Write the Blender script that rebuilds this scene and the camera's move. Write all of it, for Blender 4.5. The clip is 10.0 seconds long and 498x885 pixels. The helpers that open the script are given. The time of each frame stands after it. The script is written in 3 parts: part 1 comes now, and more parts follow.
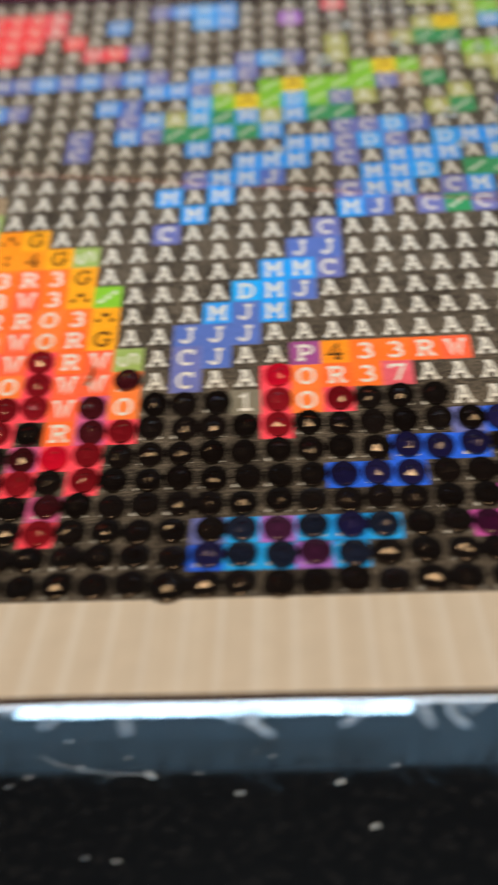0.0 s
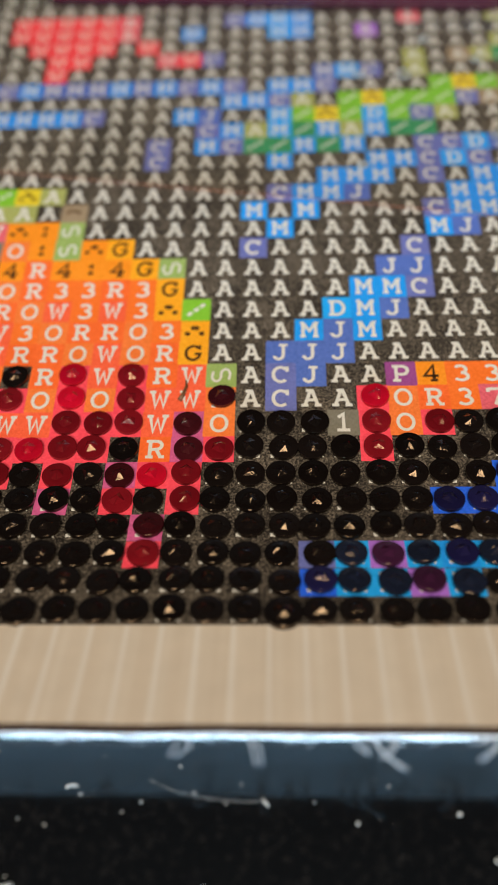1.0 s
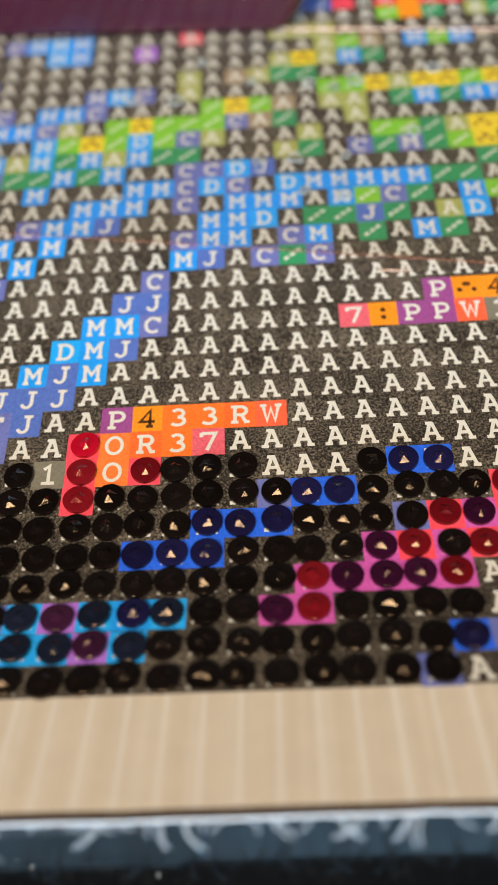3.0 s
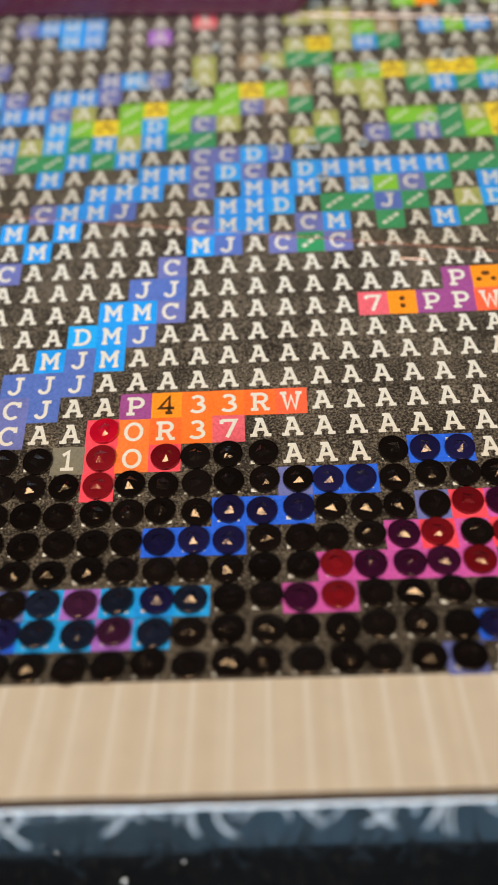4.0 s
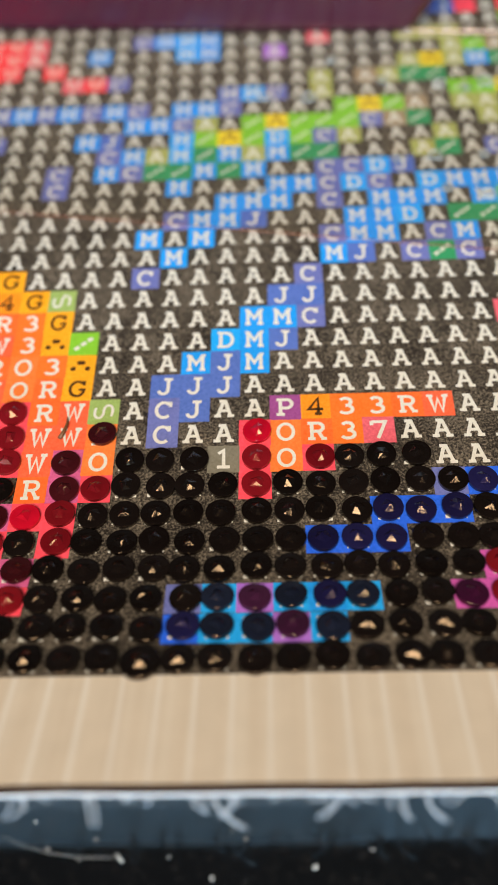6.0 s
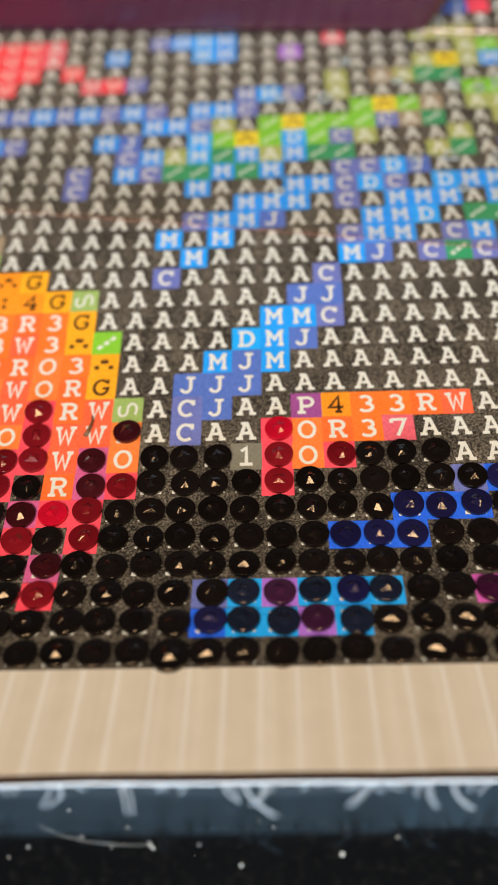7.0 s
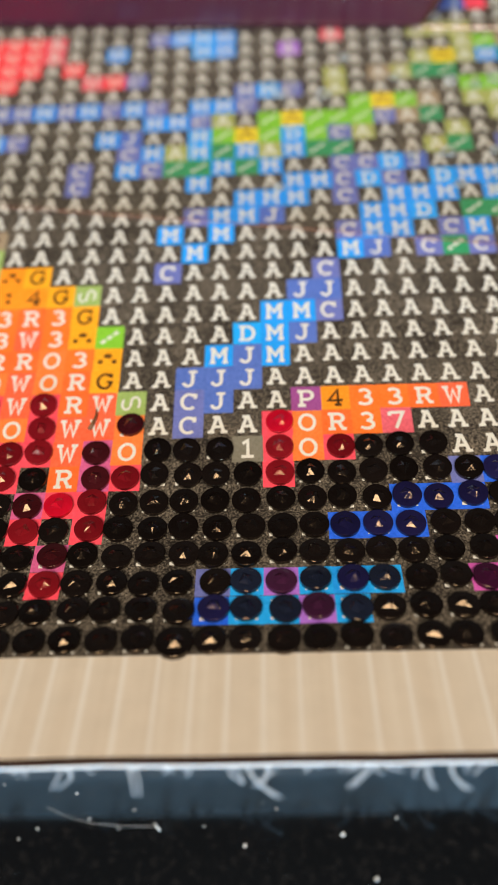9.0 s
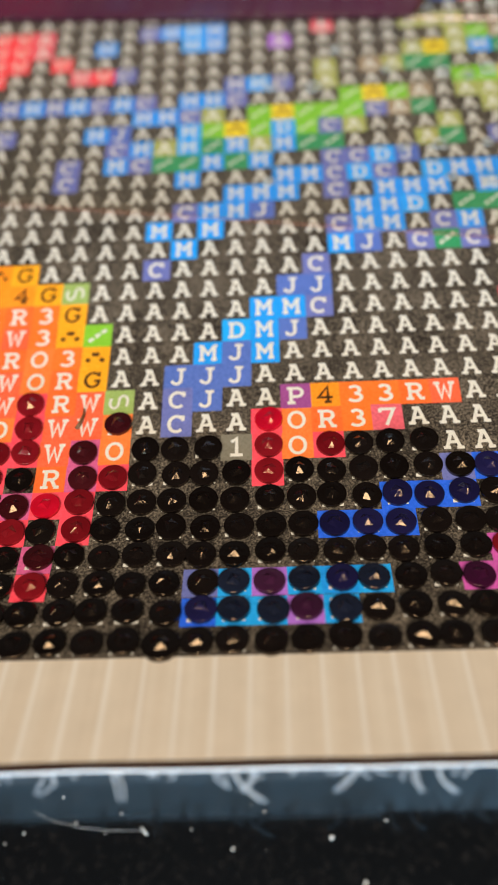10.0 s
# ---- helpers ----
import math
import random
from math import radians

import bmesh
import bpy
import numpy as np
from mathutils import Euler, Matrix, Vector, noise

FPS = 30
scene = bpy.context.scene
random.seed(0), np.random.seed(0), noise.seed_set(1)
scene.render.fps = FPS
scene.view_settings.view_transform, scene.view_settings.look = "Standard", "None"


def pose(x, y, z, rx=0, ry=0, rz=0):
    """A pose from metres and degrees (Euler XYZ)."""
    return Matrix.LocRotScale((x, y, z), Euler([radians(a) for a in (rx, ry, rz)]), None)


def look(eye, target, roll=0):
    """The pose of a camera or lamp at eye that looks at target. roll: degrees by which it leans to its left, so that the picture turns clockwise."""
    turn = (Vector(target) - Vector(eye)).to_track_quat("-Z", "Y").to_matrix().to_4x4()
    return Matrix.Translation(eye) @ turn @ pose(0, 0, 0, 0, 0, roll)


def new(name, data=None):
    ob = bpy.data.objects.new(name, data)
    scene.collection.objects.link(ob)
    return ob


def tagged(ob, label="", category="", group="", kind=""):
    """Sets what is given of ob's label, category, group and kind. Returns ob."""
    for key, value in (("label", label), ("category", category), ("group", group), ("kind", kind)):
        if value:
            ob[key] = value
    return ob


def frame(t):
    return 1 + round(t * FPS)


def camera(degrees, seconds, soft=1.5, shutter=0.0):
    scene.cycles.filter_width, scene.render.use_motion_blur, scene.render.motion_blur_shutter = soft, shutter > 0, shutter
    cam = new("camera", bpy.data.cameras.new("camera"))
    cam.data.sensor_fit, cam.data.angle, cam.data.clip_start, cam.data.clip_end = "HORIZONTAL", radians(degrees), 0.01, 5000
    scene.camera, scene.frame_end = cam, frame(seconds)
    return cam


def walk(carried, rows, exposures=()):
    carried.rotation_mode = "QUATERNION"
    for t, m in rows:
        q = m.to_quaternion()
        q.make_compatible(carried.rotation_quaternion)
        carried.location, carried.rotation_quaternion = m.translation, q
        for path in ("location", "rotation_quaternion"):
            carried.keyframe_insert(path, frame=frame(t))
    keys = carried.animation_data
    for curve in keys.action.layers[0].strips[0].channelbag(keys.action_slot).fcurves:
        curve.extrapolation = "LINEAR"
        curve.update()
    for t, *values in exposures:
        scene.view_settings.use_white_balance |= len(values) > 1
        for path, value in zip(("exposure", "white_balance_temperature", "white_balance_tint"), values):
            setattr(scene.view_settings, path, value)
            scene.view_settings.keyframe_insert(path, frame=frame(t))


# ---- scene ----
cam = camera(32.2167, 10.0, soft=0.6, shutter=0.28)
cam.data.dof.use_dof = True
cam.data.dof.focus_distance = 0.0745
cam.data.dof.aperture_fstop = 25
walk(cam, [
    (0, pose(0.004511, -0.026191, 0.063602, 33.076, 3.760, 0.024)),
    (0.1, pose(-0.002154, -0.027203, 0.064624, 33.338, 4.048, 0.398)),
    (0.2, pose(-0.007182, -0.027412, 0.065813, 33.436, 4.035, 0.530)),
    (0.3, pose(-0.009729, -0.028187, 0.066765, 33.678, 3.787, 0.648)),
    (0.4, pose(-0.011066, -0.028423, 0.066832, 33.614, 3.499, 0.835)),
    (0.5, pose(-0.013026, -0.026867, 0.065925, 33.108, 2.607, 0.662)),
    (0.6, pose(-0.014006, -0.025914, 0.065386, 32.929, 2.358, 0.627)),
    (0.7, pose(-0.011550, -0.024439, 0.065181, 32.927, 2.313, 0.696)),
    (0.8, pose(-0.007724, -0.024253, 0.064976, 32.925, 2.271, 0.766)),
    (1, pose(-0.005338, -0.024170, 0.064566, 32.920, 2.184, 0.909)),
    (1.2, pose(-0.005252, -0.024722, 0.065309, 32.947, 2.070, 0.902)),
    (1.5, pose(-0.007959, -0.026305, 0.066423, 32.990, 1.901, 0.890)),
    (2, pose(-0.006389, -0.024693, 0.065907, 32.747, 1.942, 0.343)),
    (2.2, pose(-0.001390, -0.024958, 0.065502, 33.026, 2.325, -0.026)),
    (2.5, pose(0.009520, -0.024258, 0.064894, 33.442, 2.914, -0.573)),
    (3, pose(0.020623, -0.018915, 0.063939, 32.620, 3.347, -0.961)),
    (3.2, pose(0.020892, -0.019035, 0.063762, 32.377, 3.179, -1.191)),
    (4.3, pose(0.015605, -0.018665, 0.063554, 31.946, 2.444, -0.811)),
    (4.5, pose(0.013634, -0.018161, 0.062979, 32.458, 2.848, -0.857)),
    (5, pose(0.006596, -0.019376, 0.063070, 32.785, 2.431, -0.517)),
    (5.5, pose(0.005211, -0.020879, 0.064528, 33.081, 2.021, -0.283)),
    (5.7, pose(0.005087, -0.020829, 0.064671, 33.110, 2.193, -0.109)),
    (6.8, pose(0.004093, -0.020819, 0.066059, 32.549, 2.647, -0.248)),
    (7, pose(0.003240, -0.021378, 0.066356, 32.648, 2.616, -0.065)),
    (7.5, pose(0.002682, -0.022244, 0.067775, 32.542, 2.514, -0.095)),
    (8, pose(0.003021, -0.022527, 0.067611, 32.515, 2.526, -0.184)),
    (8.5, pose(0.001856, -0.022607, 0.067659, 32.462, 2.394, -0.254)),
    (9, pose(0.002860, -0.022195, 0.067753, 32.112, 2.481, -0.283)),
    (9.5, pose(0.003066, -0.021960, 0.067914, 31.753, 2.603, -0.341)),
    (10, pose(0.004259, -0.021450, 0.067134, 31.733, 2.972, -0.528)),
], exposures=((0, -0.12), (0.3, -0.15), (0.6, -0.28), (1.0, -0.33), (1.5, -0.16), (2.0, -0.15), (2.5, -0.05), (3.0, -0.04), (10.0, 0.0)))

# ---- world and lights ----
P = 0.0028                      # pitch of the printed grid
TABLE_Z = -0.33 * P

world = bpy.data.worlds.new("room_air")
scene.world = world
world.use_nodes = True
world.node_tree.nodes["Background"].inputs[0].default_value = (0.30, 0.32, 0.36, 1)
world.node_tree.nodes["Background"].inputs[1].default_value = 0.03


def area(name, place, target, sx, sy, watts, colour):
    d = bpy.data.lights.new(name, "AREA")
    d.shape, d.size, d.size_y, d.energy, d.color = "RECTANGLE", sx, sy, watts, colour
    ob = new(name, d)
    ob.matrix_world = look(place, target)
    return ob


# unseen warm lamp, added without a fixture, near enough to dim the back rows
area("desk_lamp_glow", (-0.02, -0.265, 0.475), (0, 0.02, 0), 0.25, 0.25, 4.9, (1.0, 0.865, 0.705))
area("window_daylight", (-0.10, -1.76, 0.37), (0, 0, 0.1), 0.95, 0.34, 66, (0.42, 0.71, 1.0))


# ---- materials ----
def mat(name, colour, rough=0.5, metal=0.0, vary=0.15, scale=900.0, bump=0.0, bump_scale=4000.0, spec=0.5, coat=0.0, island=False):
    m = bpy.data.materials.new(name)
    m.use_nodes = True
    nt = m.node_tree
    b = nt.nodes["Principled BSDF"]
    b.inputs["Roughness"].default_value = rough
    b.inputs["Metallic"].default_value = metal
    b.inputs["Specular IOR Level"].default_value = spec
    b.inputs["Coat Weight"].default_value = coat
    b.inputs["Coat Roughness"].default_value = 0.08
    tc = nt.nodes.new("ShaderNodeTexCoord")
    n1 = nt.nodes.new("ShaderNodeTexNoise")
    n1.inputs["Scale"].default_value = scale
    n1.inputs["Detail"].default_value = 5
    nt.links.new(tc.outputs["Object"], n1.inputs["Vector"])
    mix = nt.nodes.new("ShaderNodeMix")
    mix.data_type = "RGBA"
    mix.inputs["A"].default_value = (*[c * (1 - vary) for c in colour], 1)
    mix.inputs["B"].default_value = (*[min(1, c * (1 + vary)) for c in colour], 1)
    nt.links.new(n1.outputs["Fac"], mix.inputs["Factor"])
    last = mix.outputs["Result"]
    if island:
        oi = nt.nodes.new("ShaderNodeObjectInfo")
        hs = nt.nodes.new("ShaderNodeHueSaturation")
        mr = nt.nodes.new("ShaderNodeMapRange")
        mr.inputs["To Min"].default_value, mr.inputs["To Max"].default_value = 0.75, 1.25
        nt.links.new(oi.outputs["Random"], mr.inputs["Value"])
        nt.links.new(mr.outputs["Result"], hs.inputs["Value"])
        nt.links.new(last, hs.inputs["Color"])
        last = hs.outputs["Color"]
    nt.links.new(last, b.inputs["Base Color"])
    if bump:
        n2 = nt.nodes.new("ShaderNodeTexNoise")
        n2.inputs["Scale"].default_value = bump_scale
        n2.inputs["Detail"].default_value = 3
        nt.links.new(tc.outputs["Object"], n2.inputs["Vector"])
        bn = nt.nodes.new("ShaderNodeBump")
        bn.inputs["Strength"].default_value = bump
        bn.inputs["Distance"].default_value = 0.0001
        nt.links.new(n2.outputs["Fac"], bn.inputs["Height"])
        nt.links.new(bn.outputs["Normal"], b.inputs["Normal"])
    return m


def weave_mat(name, dark, light, lo, hi, grain=3600.0, rough=0.55):
    """Printed cloth: fine pale grains on ink, with the weave's relief. World-sized, on the object's coordinates."""
    m = bpy.data.materials.new(name)
    m.use_nodes = True
    nt = m.node_tree
    b = nt.nodes["Principled BSDF"]
    b.inputs["Roughness"].default_value = rough
    b.inputs["Specular IOR Level"].default_value = 0.2
    geo = nt.nodes.new("ShaderNodeNewGeometry")
    n = nt.nodes.new("ShaderNodeTexNoise")
    n.inputs["Scale"].default_value, n.inputs["Detail"].default_value, n.inputs["Roughness"].default_value = grain, 4, 0.7
    nt.links.new(geo.outputs["Position"], n.inputs["Vector"])
    big = nt.nodes.new("ShaderNodeTexNoise")
    big.inputs["Scale"].default_value, big.inputs["Detail"].default_value = 170.0, 3
    nt.links.new(geo.outputs["Position"], big.inputs["Vector"])
    add = nt.nodes.new("ShaderNodeMath")
    add.operation = "MULTIPLY_ADD"
    nt.links.new(big.outputs["Fac"], add.inputs[0])
    add.inputs[1].default_value = 0.22
    nt.links.new(n.outputs["Fac"], add.inputs[2])
    ramp = nt.nodes.new("ShaderNodeValToRGB")
    ramp.color_ramp.elements[0].position, ramp.color_ramp.elements[0].color = lo, (*dark, 1)
    ramp.color_ramp.elements[1].position, ramp.color_ramp.elements[1].color = hi, (*light, 1)
    nt.links.new(add.outputs[0], ramp.inputs["Fac"])
    nt.links.new(ramp.outputs["Color"], b.inputs["Base Color"])
    bn = nt.nodes.new("ShaderNodeBump")
    bn.inputs["Strength"].default_value, bn.inputs["Distance"].default_value = 0.5, 0.00008
    nt.links.new(n.outputs["Fac"], bn.inputs["Height"])
    nt.links.new(bn.outputs["Normal"], b.inputs["Normal"])
    return m


def srgb(r, g, b):
    return tuple((c / 255 / 12.92) if c / 255 <= 0.04045 else ((c / 255 + 0.055) / 1.055) ** 2.4 for c in (r, g, b))


def ink(name, r, g, b):
    c = srgb(r, g, b)
    return weave_mat(name, tuple(v * 0.80 for v in c), tuple(min(1, v * 1.12 + 0.03) for v in c), 0.40, 0.86)


INK = {
    "k": weave_mat("black_ink", (0.0125, 0.0095, 0.0075), (0.46, 0.385, 0.295), 0.555, 1.04, grain=5000.0),
    "B": ink("royal_blue_ink", 28, 98, 235), "b": ink("blue_ink", 8, 150, 240), "d": ink("sky_blue_ink", 14, 165, 252),
    "j": ink("slate_blue_ink", 80, 108, 188), "c": ink("violet_blue_ink", 104, 112, 180),
    "l": ink("lime_ink", 128, 192, 42), "g": ink("green_ink", 40, 145, 92), "o": ink("olive_ink", 165, 170, 95),
    "y": ink("yellow_ink", 230, 205, 40), "O": ink("apricot_ink", 248, 122, 48), "R": ink("orange_ink", 255, 104, 34),
    "t": ink("bright_orange_ink", 255, 114, 28), "W": ink("coral_ink", 255, 96, 56), "f": ink("amber_ink", 255, 144, 12),
    "G": ink("gold_ink", 255, 166, 12), "s": ink("dusty_pink_ink", 225, 95, 110), "P": ink("plum_ink", 150, 68, 138),
    "h": ink("hot_pink_ink", 255, 72, 92), "m": ink("orchid_ink", 205, 85, 175), "u": ink("lilac_ink", 170, 108, 212),
    "v": ink("mauve_ink", 205, 88, 142), "n": ink("grey_ink", 120, 115, 100), "e": ink("beige_ink", 155, 135, 108), "S": ink("sage_ink", 150, 175, 95),
    "x": ink("red_ink", 238, 55, 68),
}
white_ink = mat("white_ink", (0.68, 0.66, 0.60), 0.5, vary=0.22, scale=4200)
brown_ink = mat("brown_ink", (0.075, 0.030, 0.006), 0.5, vary=0.2, scale=3000)


def gem(name, colour, glow):
    m = mat(name, colour, rough=0.14, vary=0.25, scale=700, spec=0.6, island=True, bump=0.6, bump_scale=2200.0)
    b = m.node_tree.nodes["Principled BSDF"]
    b.inputs["Specular Tint"].default_value = (1.0, 0.72, 0.46, 1)
    if glow:
        b.inputs["Subsurface Weight"].default_value = glow
        b.inputs["Subsurface Radius"].default_value = (0.0012, 0.0006, 0.0006)
        b.inputs["Subsurface Scale"].default_value = 1.0
    return m


GEM = {
    "k": gem("black_resin", (0.0058, 0.0040, 0.0036), 0), "n": gem("navy_resin", (0.009, 0.008, 0.042), 0.0),
    "t": gem("slate_resin", (0.008, 0.011, 0.024), 0.0), "r": gem("garnet_resin", (0.145, 0.005, 0.009), 0.0), "w": gem("dark_wine_resin", (0.034, 0.004, 0.006), 0.0),
    "b": gem("ruby_resin", (0.46, 0.004, 0.020), 0.2), "m": gem("dark_magenta_resin", (0.030, 0.004, 0.020), 0),
    "p": gem("aubergine_resin", (0.035, 0.008, 0.028), 0),
}


def glass_mat(name, colour, rough, haze, tint=(1, 1, 1), ripple=0.3, ior=1.45):
    """Clear film: mostly let-through light, a little milky scatter and a gloss."""
    m = bpy.data.materials.new(name)
    m.use_nodes = True
    nt = m.node_tree
    nt.nodes.remove(nt.nodes["Principled BSDF"])
    out = nt.nodes["Material Output"]
    tr = nt.nodes.new("ShaderNodeBsdfTransparent")
    tr.inputs["Color"].default_value = (*tint, 1)
    df = nt.nodes.new("ShaderNodeBsdfDiffuse")
    df.inputs["Color"].default_value = (*colour, 1)
    gl = nt.nodes.new("ShaderNodeBsdfGlossy")
    gl.inputs["Roughness"].default_value = rough
    fr = nt.nodes.new("ShaderNodeFresnel")
    fr.inputs["IOR"].default_value = ior
    m1, m2 = nt.nodes.new("ShaderNodeMixShader"), nt.nodes.new("ShaderNodeMixShader")
    geo = nt.nodes.new("ShaderNodeNewGeometry")
    no = nt.nodes.new("ShaderNodeTexNoise")
    no.inputs["Scale"].default_value, no.inputs["Detail"].default_value = 260.0, 4
    nt.links.new(geo.outputs["Position"], no.inputs["Vector"])
    mr = nt.nodes.new("ShaderNodeMapRange")
    mr.inputs["From Min"].default_value, mr.inputs["From Max"].default_value = 0.3, 0.7
    mr.inputs["To Min"].default_value, mr.inputs["To Max"].default_value = haze * 0.6, haze * 1.4
    nt.links.new(no.outputs["Fac"], mr.inputs["Value"])
    nt.links.new(mr.outputs["Result"], m1.inputs["Fac"])
    nt.links.new(tr.outputs[0], m1.inputs[1])
    nt.links.new(df.outputs[0], m1.inputs[2])
    nt.links.new(fr.outputs[0], m2.inputs["Fac"])
    nt.links.new(m1.outputs[0], m2.inputs[1])
    nt.links.new(gl.outputs[0], m2.inputs[2])
    bn = nt.nodes.new("ShaderNodeBump")
    bn.inputs["Strength"].default_value, bn.inputs["Distance"].default_value = ripple, 0.0003
    nt.links.new(no.outputs["Fac"], bn.inputs["Height"])
    nt.links.new(bn.outputs["Normal"], gl.inputs["Normal"])
    nt.links.new(m2.outputs[0], out.inputs["Surface"])
    return m


film_mat = glass_mat("cover_film", (0.62, 0.55, 0.42), 0.22, 0.035, (0.78, 0.755, 0.715))
# bubble rims: their highlights are painted as white scatter over a dark tint
bubble_mat = glass_mat("bubble_highlight_rim", (0.88, 0.88, 0.80), 0.06, 0.42, (0.30, 0.30, 0.26))
film_fold_mat = glass_mat("film_fold", (0.80, 0.40, 0.20), 0.25, 0.28)
film_edge_mat = glass_mat("film_edge", (0.50, 0.17, 0.09), 0.3, 0.20, ior=1.08)


def margin_mat():
    """Unprinted cream cloth: pale warp streaks along the cloth, fine weave, faint blotches."""
    m = bpy.data.materials.new("cream_margin")
    m.use_nodes = True
    nt = m.node_tree
    b = nt.nodes["Principled BSDF"]
    b.inputs["Roughness"].default_value = 0.6
    geo = nt.nodes.new("ShaderNodeNewGeometry")
    mp = nt.nodes.new("ShaderNodeMapping")
    mp.inputs["Scale"].default_value = (820, 4, 4)
    nt.links.new(geo.outputs["Position"], mp.inputs["Vector"])
    n = nt.nodes.new("ShaderNodeTexNoise")
    n.inputs["Scale"].default_value, n.inputs["Detail"].default_value = 1.0, 1.5
    nt.links.new(mp.outputs[0], n.inputs["Vector"])
    ramp = nt.nodes.new("ShaderNodeValToRGB")
    ramp.color_ramp.elements[0].position, ramp.color_ramp.elements[0].color = 0.40, (0.62, 0.535, 0.43, 1)
    ramp.color_ramp.elements[1].position, ramp.color_ramp.elements[1].color = 0.85, (0.69, 0.625, 0.53, 1)
    nt.links.new(n.outputs["Fac"], ramp.inputs["Fac"])
    g = nt.nodes.new("ShaderNodeTexNoise")
    g.inputs["Scale"].default_value, g.inputs["Detail"].default_value = 520.0, 6
    nt.links.new(geo.outputs["Position"], g.inputs["Vector"])
    mr = nt.nodes.new("ShaderNodeMapRange")
    mr.inputs["To Min"].default_value, mr.inputs["To Max"].default_value = 0.92, 1.08
    nt.links.new(g.outputs["Fac"], mr.inputs["Value"])
    hs = nt.nodes.new("ShaderNodeHueSaturation")
    nt.links.new(mr.outputs["Result"], hs.inputs["Value"])
    nt.links.new(ramp.outputs["Color"], hs.inputs["Color"])
    last = hs.outputs["Color"]
    # soft pale warp bands, about one to a column of the print
    wv = nt.nodes.new("ShaderNodeTexWave")
    wv.bands_direction = "X"
    wv.inputs["Scale"].default_value, wv.inputs["Distortion"].default_value = 0.314 / (0.93 * P), 0.9
    wv.inputs["Detail"].default_value, wv.inputs["Detail Scale"].default_value = 2, 0.35
    stretch = nt.nodes.new("ShaderNodeMapping")
    stretch.inputs["Scale"].default_value = (1, 0.12, 0.12)
    nt.links.new(geo.outputs["Position"], stretch.inputs["Vector"])
    nt.links.new(stretch.outputs[0], wv.inputs["Vector"])
    pale = nt.nodes.new("ShaderNodeMapRange")
    pale.inputs["From Min"].default_value, pale.inputs["From Max"].default_value = 0.90, 1.0
    pale.inputs["To Min"].default_value, pale.inputs["To Max"].default_value = 0.0, 0.42
    nt.links.new(wv.outputs["Fac"], pale.inputs["Value"])
    band = nt.nodes.new("ShaderNodeMix")
    band.data_type = "RGBA"
    band.inputs["B"].default_value = (0.80, 0.79, 0.76, 1)
    nt.links.new(pale.outputs["Result"], band.inputs["Factor"])
    nt.links.new(last, band.inputs["A"])
    last = band.outputs["Result"]
    nt.links.new(last, b.inputs["Base Color"])
    w = nt.nodes.new("ShaderNodeTexNoise")
    w.inputs["Scale"].default_value, w.inputs["Detail"].default_value = 2600.0, 2
    nt.links.new(geo.outputs["Position"], w.inputs["Vector"])
    bn = nt.nodes.new("ShaderNodeBump")
    bn.inputs["Strength"].default_value, bn.inputs["Distance"].default_value = 0.35, 0.00006
    nt.links.new(w.outputs["Fac"], bn.inputs["Height"])
    nt.links.new(bn.outputs["Normal"], b.inputs["Normal"])
    return m


cream = margin_mat()
backing = mat("white_cloth_backing", (0.86, 0.86, 0.86), 0.7, vary=0.05, scale=800, bump=0.3)
gap_shade = mat("brown_adhesive", (0.035, 0.016, 0.010), 0.4, vary=0.3, scale=900)
thread_mat = mat("frayed_thread", (0.36, 0.40, 0.44), 0.6, vary=0.1, scale=6000, bump=0.5)
dust_mat = mat("dust", (0.55, 0.54, 0.51), 0.8, vary=0.2, scale=5000)


def table_mat():
    m = mat("black_glass", (0.0035, 0.0032, 0.0032), 0.11, vary=0.3, scale=300, spec=0.5)
    m.node_tree.nodes["Principled BSDF"].inputs["IOR"].default_value = 2.35
    m.node_tree.nodes["Principled BSDF"].inputs["Specular Tint"].default_value = (0.72, 0.89, 1.0, 1)
    nt = m.node_tree
    b = nt.nodes["Principled BSDF"]
    geo = nt.nodes.new("ShaderNodeNewGeometry")
    n = nt.nodes.new("ShaderNodeTexNoise")
    n.inputs["Scale"].default_value, n.inputs["Detail"].default_value, n.inputs["Roughness"].default_value = 1700, 6, 0.65
    nt.links.new(geo.outputs["Position"], n.inputs["Vector"])
    ramp = nt.nodes.new("ShaderNodeValToRGB")
    ramp.color_ramp.elements[0].position, ramp.color_ramp.elements[0].color = 0.52, (0.0030, 0.0027, 0.0027, 1)
    ramp.color_ramp.elements[1].position, ramp.color_ramp.elements[1].color = 0.88, (0.022, 0.019, 0.017, 1)
    nt.links.new(n.outputs["Fac"], ramp.inputs["Fac"])
    nt.links.new(ramp.outputs["Color"], b.inputs["Base Color"])
    return m


black_glass = table_mat()
GLINT_SLOPE = 49.0                      # slope of the added mirror strip below the cut edge, degrees
glint_strip_mat = glass_mat("clear_glint_strip", (0.6, 0.65, 0.7), 0.015, 0.02, ripple=0.004, ior=1.8)
purple_plastic = mat("plum_plastic", (0.044, 0.006, 0.014), 0.16, vary=0.25, scale=60, spec=0.5, bump=0.05, bump_scale=300)
wall_paint = mat("wall_paint", (0.16, 0.14, 0.13), 0.8, vary=0.05, scale=6, bump=0.1, bump_scale=300)
dark_wood = mat("dark_wood", (0.10, 0.055, 0.03), 0.5, vary=0.3, scale=12)
# for the added ceiling: near black, so table and drills mirror little
dark_ceiling = mat("unseen_ceiling_dark", (0.022, 0.016, 0.012), 0.7, vary=0.3, scale=8)
white_paint = mat("white_paint", (0.78, 0.77, 0.74), 0.5, vary=0.04, scale=20)


